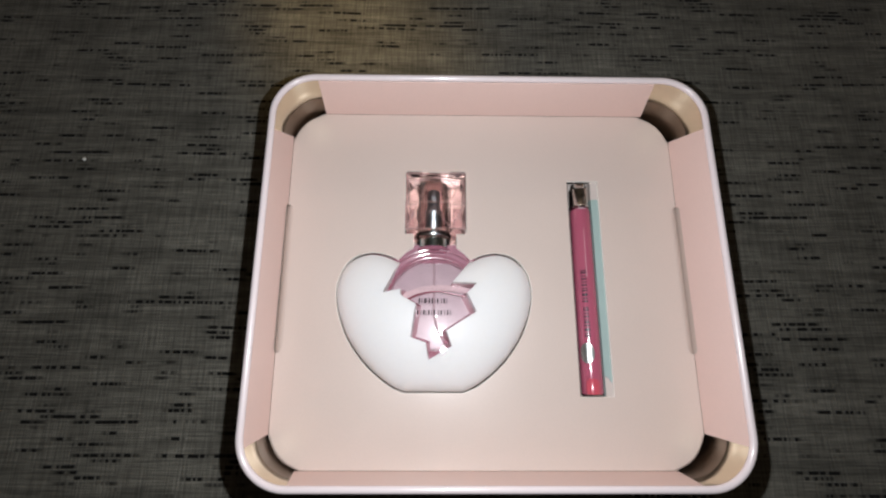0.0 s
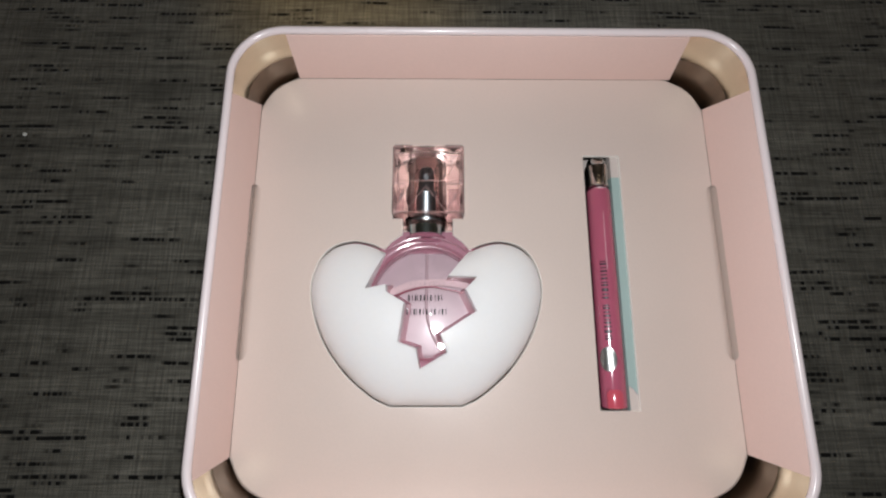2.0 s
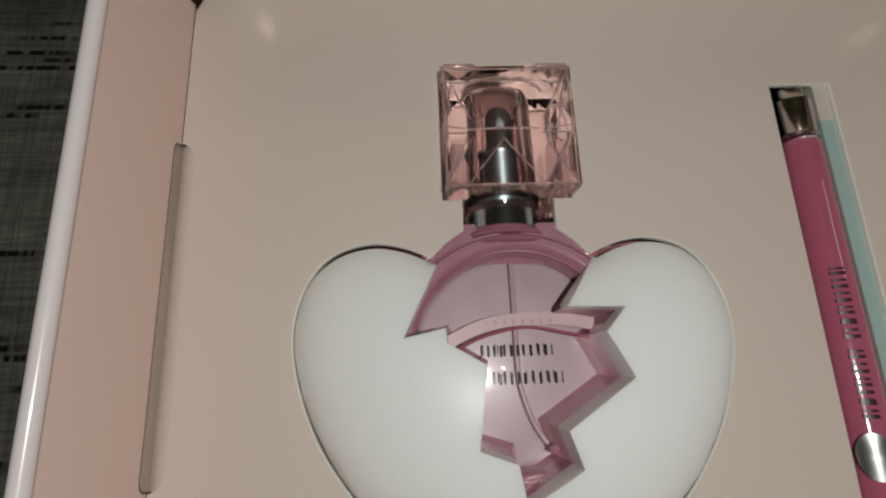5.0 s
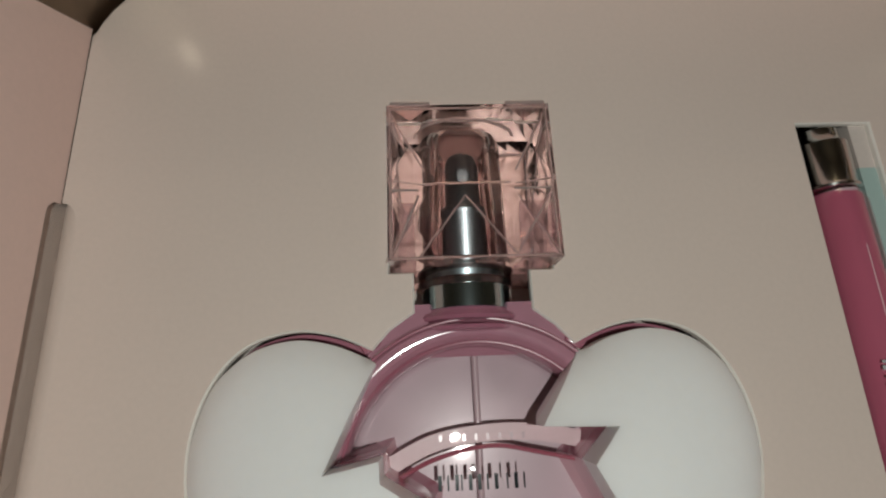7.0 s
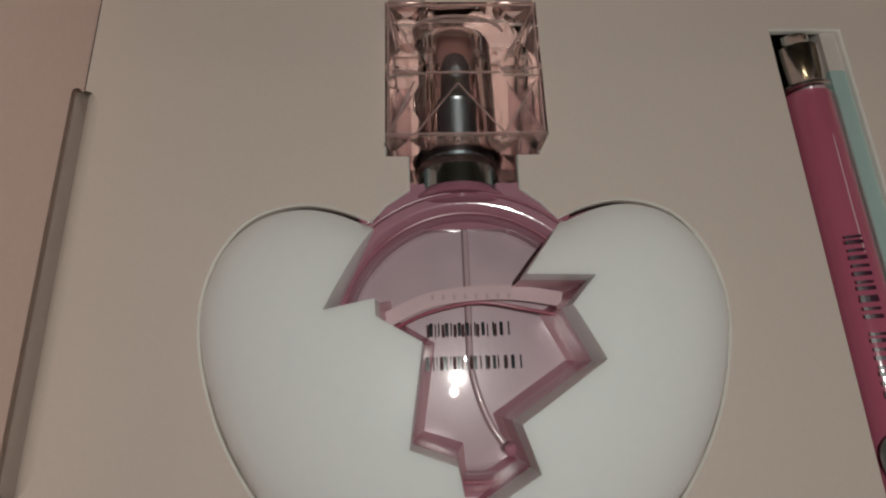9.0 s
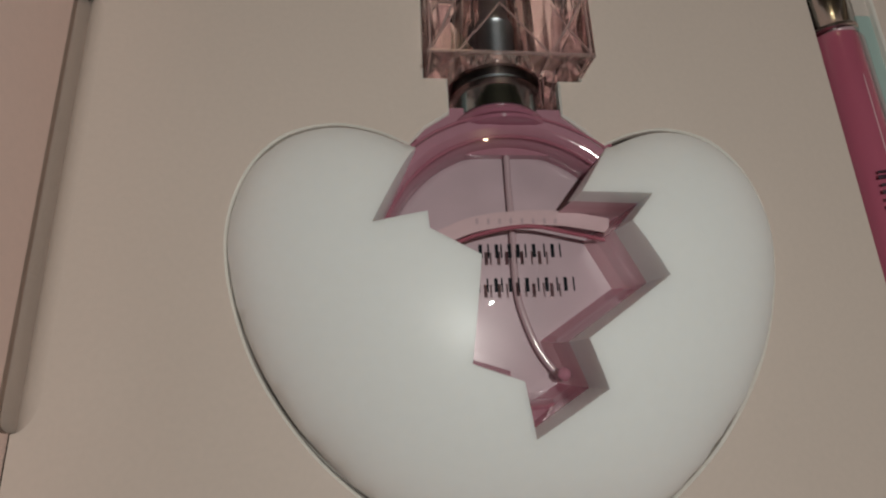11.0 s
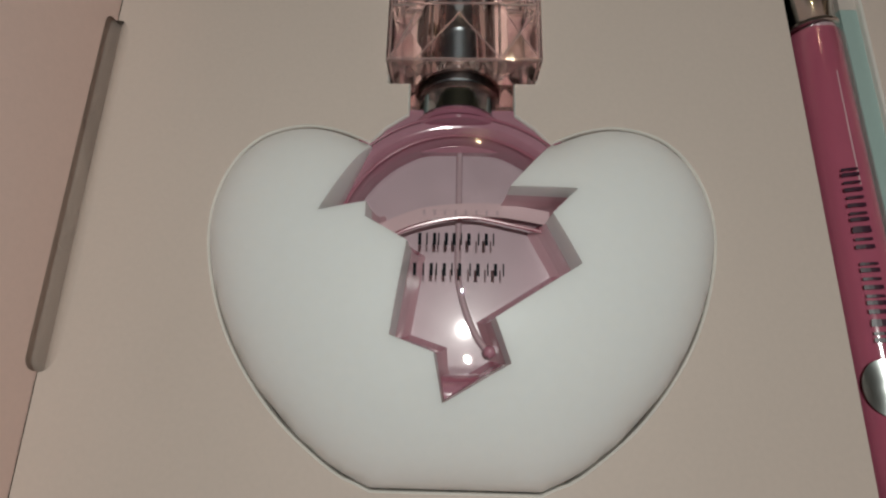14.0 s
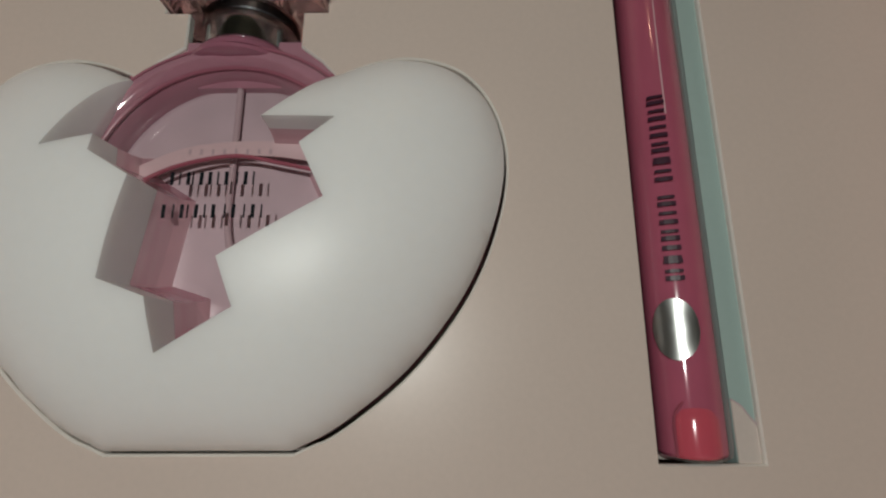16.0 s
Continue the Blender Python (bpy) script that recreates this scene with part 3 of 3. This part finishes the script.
for k in range(8):
    part("print_bar", box(-1.38 + k * 0.22, -1.33 + k * 0.22, -0.47, -0.36, 0.072, 0.08), TUBE, bottle, smooth=False)

# neck, collar and sprayer lie along y
NX, NZ = -0.68, -0.6
part("neck_ring", turned([(0, 0.9), (0.03, 1.02), (0.1, 1.06), (0.17, 1.02), (0.2, 0.9)], (NX, 1.72, NZ), (0, 1, 0), 40), MAGENTA, bottle, "pink glass neck ring")
part("neck_band", turned([(0, 1.0), (0.04, 1.1), (0.1, 1.12), (0.14, 1.02)], (NX, 1.5, NZ + 0.08), (0, 1, 0), 40), MAGENTA, bottle, "dark rose band under the neck")
part("neck", turned([(0, 0.96), (0.1, 0.94), (0.25, 0.9)], (NX, 1.76, NZ), (0, 1, 0), 40), MAGENTA, bottle, "pink glass neck")
part("collar", turned([(0, 0.86), (0.04, 0.93), (0.62, 0.93), (0.68, 0.88)], (NX, 1.95, NZ), (0, 1, 0), 48), COLLAR, bottle, "polished chrome collar")
spray = turned([(0, 0.6), (0.1, 0.64), (1.4, 0.64), (1.47, 0.68), (1.55, 0.66), (1.6, 0.52), (2.65, 0.52), (2.8, 0.46), (2.88, 0.34)], (NX, 2.6, NZ), (0, 1, 0), 40)
sprayer = part("sprayer", spray, CHROME, bottle, "chrome spray head")
part("nozzle", turned([(0, 0.15), (0.03, 0.15), (0.045, 0.11)], (NX, 4.85, NZ + 0.5), (0, 0, 1), 20), NOZZLE, sprayer, "grey round nozzle")


def faceted_block(x0, x1, y0, y1, z0, z1):
    """A clear block whose faces are cut into shallow sunk pyramids beside the bore."""
    bm = bmesh.new()
    mid = (Vector((x0, y0, z0)) + Vector((x1, y1, z1))) / 2
    half = Vector((x1 - x0, y1 - y0, z1 - z0)) / 2

    def face(u, v, w, cells_u, cells_v, sunk):
        for i in range(len(cells_u) - 1):
            for j in range(len(cells_v) - 1):
                ring = [mid + u * a + v * b + w for a, b in ((cells_u[i], cells_v[j]), (cells_u[i + 1], cells_v[j]), (cells_u[i + 1], cells_v[j + 1]), (cells_u[i], cells_v[j + 1]))]
                vs = [bm.verts.new(p) for p in ring]
                if sunk(i, j):
                    apex = bm.verts.new(sum(ring, Vector()) / 4 - w.normalized() * 0.15)
                    for k in range(4):
                        bm.faces.new((vs[k], vs[(k + 1) % 4], apex))
                else:
                    bm.faces.new(vs)

    ex, ey, ez = Vector((half.x, 0, 0)), Vector((0, half.y, 0)), Vector((0, 0, half.z))
    thirds, halves = (-1, -0.44, 0.44, 1), (-1, 0, 1)
    for w in (ez, -ez):
        face(ex, ey, w, thirds, halves, lambda i, j: i != 1)
    for w in (ex, -ex):
        face(ey, ez, w, halves, halves, lambda i, j: True)
    for w in (ey, -ey):
        face(ex, ez, w, thirds, thirds, lambda i, j: i != 1 and j != 1)
    bmesh.ops.remove_doubles(bm, verts=bm.verts, dist=0.001)
    return bm


def cap_things():
    x0, x1, y0, y1, z0, z1 = -2.24, 1.12, 2.8, 6.1, -2.45, 0.76
    cap = part("cap", faceted_block(x0, x1, y0, y1, z0, z1), CAPGLASS, bottle, "clear pink square faceted cap", smooth=False)
    cap.visible_shadow = False
    bore = part("bore", turned([(0, 0.95), (0.05, 0.9), (2.75, 0.86), (2.95, 0.78), (3.0, 0.5)], (NX, 2.82, NZ), (0, 1, 0), 40), CAPGLASS, cap, hollow=True)
    bore.visible_shadow = False
    skirt = part("skirt", turned([(0, 0.96), (0.05, 0.99), (0.3, 1.0), (0.38, 1.04)], (NX, 2.45, NZ), (0, 1, 0), 40), CAPGLASS, cap)
    skirt.visible_shadow = False
    for xa, xb in ((x0 + 0.2, NX - 1.05), (NX + 1.05, x1 - 0.2)):
        block = part("lower_block", box(xa, xb, y0 + 0.12, y0 + 1.25, z0 + 0.3, z1 - 0.22, 0.04), SMOKE, cap, "greyer lower block of the cap")
        block.visible_shadow = False
    e = 0.06
    corners = [(x, y, z) for x in (x0 + e, x1 - e) for y in (y0 + e, y1 - e) for z in (z0 + e, z1 - e)]
    for i in range(8):
        for j in range(i + 1, 8):
            a, b = Vector(corners[i]), Vector(corners[j])
            if sum(abs(a[k] - b[k]) > 0.01 for k in range(3)) == 1:
                part("edge_rib", rod([a, b], 0.028, 6), ACRYLIC_EDGE, cap)
    ym, xm, zm = (y0 + y1) / 2, (x0 + x1) / 2, (z0 + z1) / 2
    for x in (x0, x1):
        s = 1 if x == x0 else -1
        for ya, za, yb, zb in ((y0, z0, y1, z1), (y0, z1, y1, z0)):
            part("facet_rib", rod([(x + s * 0.04, ya, za), (x + s * 0.22, ym, zm), (x + s * 0.04, yb, zb)], 0.022, 6), ACRYLIC_EDGE, cap)
    for xa in (x0, x1):
        s = 1 if xa == x0 else -1
        for ya in (y0, y1):
            part("facet_rib", rod([(xa, ya, z1 - 0.05), (xa + s * 0.75, ym + (0.25 if ya > ym else -0.25), z1 - 0.35)], 0.022, 6), ACRYLIC_EDGE, cap)
        part("facet_rib", rod([(xa, ym, z1 - 0.05), (xa + s * 0.75, ym, z1 - 0.35)], 0.02, 6), ACRYLIC_EDGE, cap)
    arch = [(NX + 1.0 * math.cos(radians(a)), y1 - 0.62 + 0.42 * math.sin(radians(a)), z1 - 0.32) for a in range(0, 181, 10)]
    part("inner_arch", rod(arch, 0.04, 8), ACRYLIC_EDGE, cap, "curved crown inside the cap")
    for xa, xb in ((x0 + 0.1, NX - 0.95), (NX + 0.95, x1 - 0.1)):
        part("facet_rib", rod([(xa, ym - 0.22, z1 - 0.03), (xb, ym - 0.22, z1 - 0.03)], 0.026, 6), ACRYLIC_EDGE, cap)
        part("facet_rib", rod([(xa, y0 + 0.15, z1 - 0.12), (xb, ym - 0.3, z1 - 0.12)], 0.024, 6), ACRYLIC_EDGE, cap)
    part("facet_rib", rod([(NX - 0.9, ym + 0.02, NZ + 0.98), (NX + 0.9, ym + 0.02, NZ + 0.98)], 0.03, 6), ACRYLIC_EDGE, cap)
    for s in (-1, 1):
        part("facet_rib", rod([(NX, ym - 0.25, NZ + 1.0), (NX + s * 0.95, y0 + 0.1, NZ + 1.15)], 0.022, 6), ACRYLIC_EDGE, cap)
        part("top_lug", box(xm + s * 1.2 - 0.42, xm + s * 1.2 + 0.42, y1 - 0.02, y1 + 0.1, z1 - 0.5, z1 - 0.02, 0.03), ACRYLIC_EDGE, cap)


cap_things()

# ---- travel spray in its slot ----
pen = thing("perfume_pen", "slim rose-pink glass travel spray with silver cap in card slot", "perfume spray")
PX, PZ, GIRTH = 7.78, -0.42, 1.07


def slim(profile, place, sides):
    """A round piece of the spray along its length."""
    return turned([(d, r * GIRTH) for d, r in profile], place, (0, 1, 0), sides)


tube = part("tube", slim([(0, 0.5), (0.06, 0.58), (0.2, 0.6), (10.0, 0.6), (10.15, 0.56), (10.3, 0.5)], (PX, -5.95, PZ), 40), TUBEGLASS, pen, "clear glass tube")
tube.visible_shadow = False
part("liquid", slim([(0, 0.48), (0.06, 0.53), (10.1, 0.53), (10.2, 0.48)], (PX, -5.9, PZ), 36), JUICE, pen, "rose pink perfume")
base = part("base", slim([(0, 0.36), (0.05, 0.4), (0.62, 0.4), (0.78, 0.36), (0.9, 0.26), (0.97, 0.12), (0.985, 0.02)], (PX - 0.04, -5.9, PZ + 0.2), 36), CORAL, pen, "coral thick glass base with a rounded bump")
part("base_arch", rod(smooth_line([(PX - 0.04 + dx * GIRTH, yy, PZ + 0.2 + dz * GIRTH) for dx, dz, yy in ((-0.37, 0.19, -5.88), (-0.37, 0.19, -5.3), (-0.3, 0.25, -5.08), (-0.15, 0.24, -4.96), (0, 0.2, -4.92), (0.15, 0.24, -4.96), (0.3, 0.25, -5.08), (0.37, 0.19, -5.3), (0.37, 0.19, -5.88))], 5), 0.028, 6), LINE, base)
part("pump", slim([(0, 0.1), (0.1, 0.16), (0.45, 0.2), (0.6, 0.3), (0.72, 0.34)], (PX, 3.6, PZ + 0.2), 24), TUBE, pen, "dusky plastic pump")
part("dip_tube", rod([(PX, 4.0, PZ + 0.48), (PX - 0.02, 3.0, PZ + 0.52), (PX - 0.03, 1.4, PZ + 0.52), (PX - 0.03, 0.3, PZ + 0.52)], 0.05, 8), PALE, pen)
part("silver_cap", slim([(0, 0.48), (0.05, 0.55), (0.1, 0.56), (0.16, 0.52), (1.15, 0.52), (1.22, 0.46), (1.32, 0.42), (1.5, 0.4), (1.54, 0.34)], (PX, 4.36, PZ), 40), STEEL, pen, "polished silver cap")


def wrapped(ya, yb, aa, ab, r, disc=False, n=12):
    """A thin patch wrapped on the tube between two places along it and two angles from its crown."""
    bm = bmesh.new()
    if disc:
        mid, half, amid, ahalf = (ya + yb) / 2, (yb - ya) / 2, (aa + ab) / 2, (ab - aa) / 2
        c = bm.verts.new((PX + r * math.sin(radians(amid)), mid, PZ + r * math.cos(radians(amid))))
        rings = []
        for k in (0.35, 0.7, 1.0):
            rings.append([bm.verts.new((PX + r * math.sin(radians(amid + k * ahalf * math.cos(q))), mid + k * half * math.sin(q), PZ + r * math.cos(radians(amid + k * ahalf * math.cos(q))))) for q in np.linspace(0, 2 * math.pi, 32, endpoint=False)])
        for i in range(32):
            bm.faces.new((c, rings[0][i], rings[0][(i + 1) % 32]))
            for a, b in zip(rings, rings[1:]):
                bm.faces.new((a[i], b[i], b[(i + 1) % 32], a[(i + 1) % 32]))
    else:
        cols = [[bm.verts.new((PX + r * math.sin(radians(a)), y, PZ + r * math.cos(radians(a)))) for a in np.linspace(aa, ab, n)] for y in (ya, yb)]
        for i in range(n - 1):
            bm.faces.new((cols[0][i], cols[0][i + 1], cols[1][i + 1], cols[1][i]))
    return bm


part("silver_disc", wrapped(-4.32, -3.26, -64, 6, 0.648, True), BRUSHED, pen, "silver foil disc")
y = -2.95
for w in (0.27, 0.21, 0.14, 0.27, 0.31, 0.27, -0.14, 0.3, 0.21, 0.27, 0.31, 0.3, 0.26):
    if w > 0:
        part("print_bar", wrapped(y, y + 0.085, -35, -7, 0.648, n=5), PENINK, pen, smooth=False)
        if w > 0.2:
            part("print_bar", wrapped(y + w - 0.13, y + w - 0.07, -34, -8, 0.648, n=5), PENINK, pen, smooth=False)
    y += abs(w) + 0.035

slip = thing("teal_slip", "pale teal card slip beside the travel spray", "card")
part("slip_sheet", box(8.39, 9.7, -6.3, 4.9, -0.6, -0.155), TEAL, slip)
part("slip_end", prism([(8.4, -6.2), (9.6, -6.2), (9.6, -5.75), (8.85, -5.5), (8.66, -5.25), (8.56, -5.1), (8.4, -4.98)], -0.15, -0.125), WELL, slip, "pale folded end of the slip")
part("slip_edge", rod(smooth_line([(8.4, -4.97, -0.14), (8.56, -5.08, -0.14), (8.67, -5.24, -0.14), (8.87, -5.48, -0.14)], 4), 0.022, 6), TUBE, slip)
part("slip_end", box(8.39, 9.7, 4.9, 6.3, -0.6, -0.148), WELL, slip)

speck = thing("lint_speck", "tiny white lint speck on the woven seat", "lint")
part("lint", turned([(0, 0.02), (0.03, 0.1), (0.08, 0.12), (0.12, 0.05)], (-23.9, 8.85, BASE - 0.02), (0.2, 0.1, 1), 10), LINT, speck)
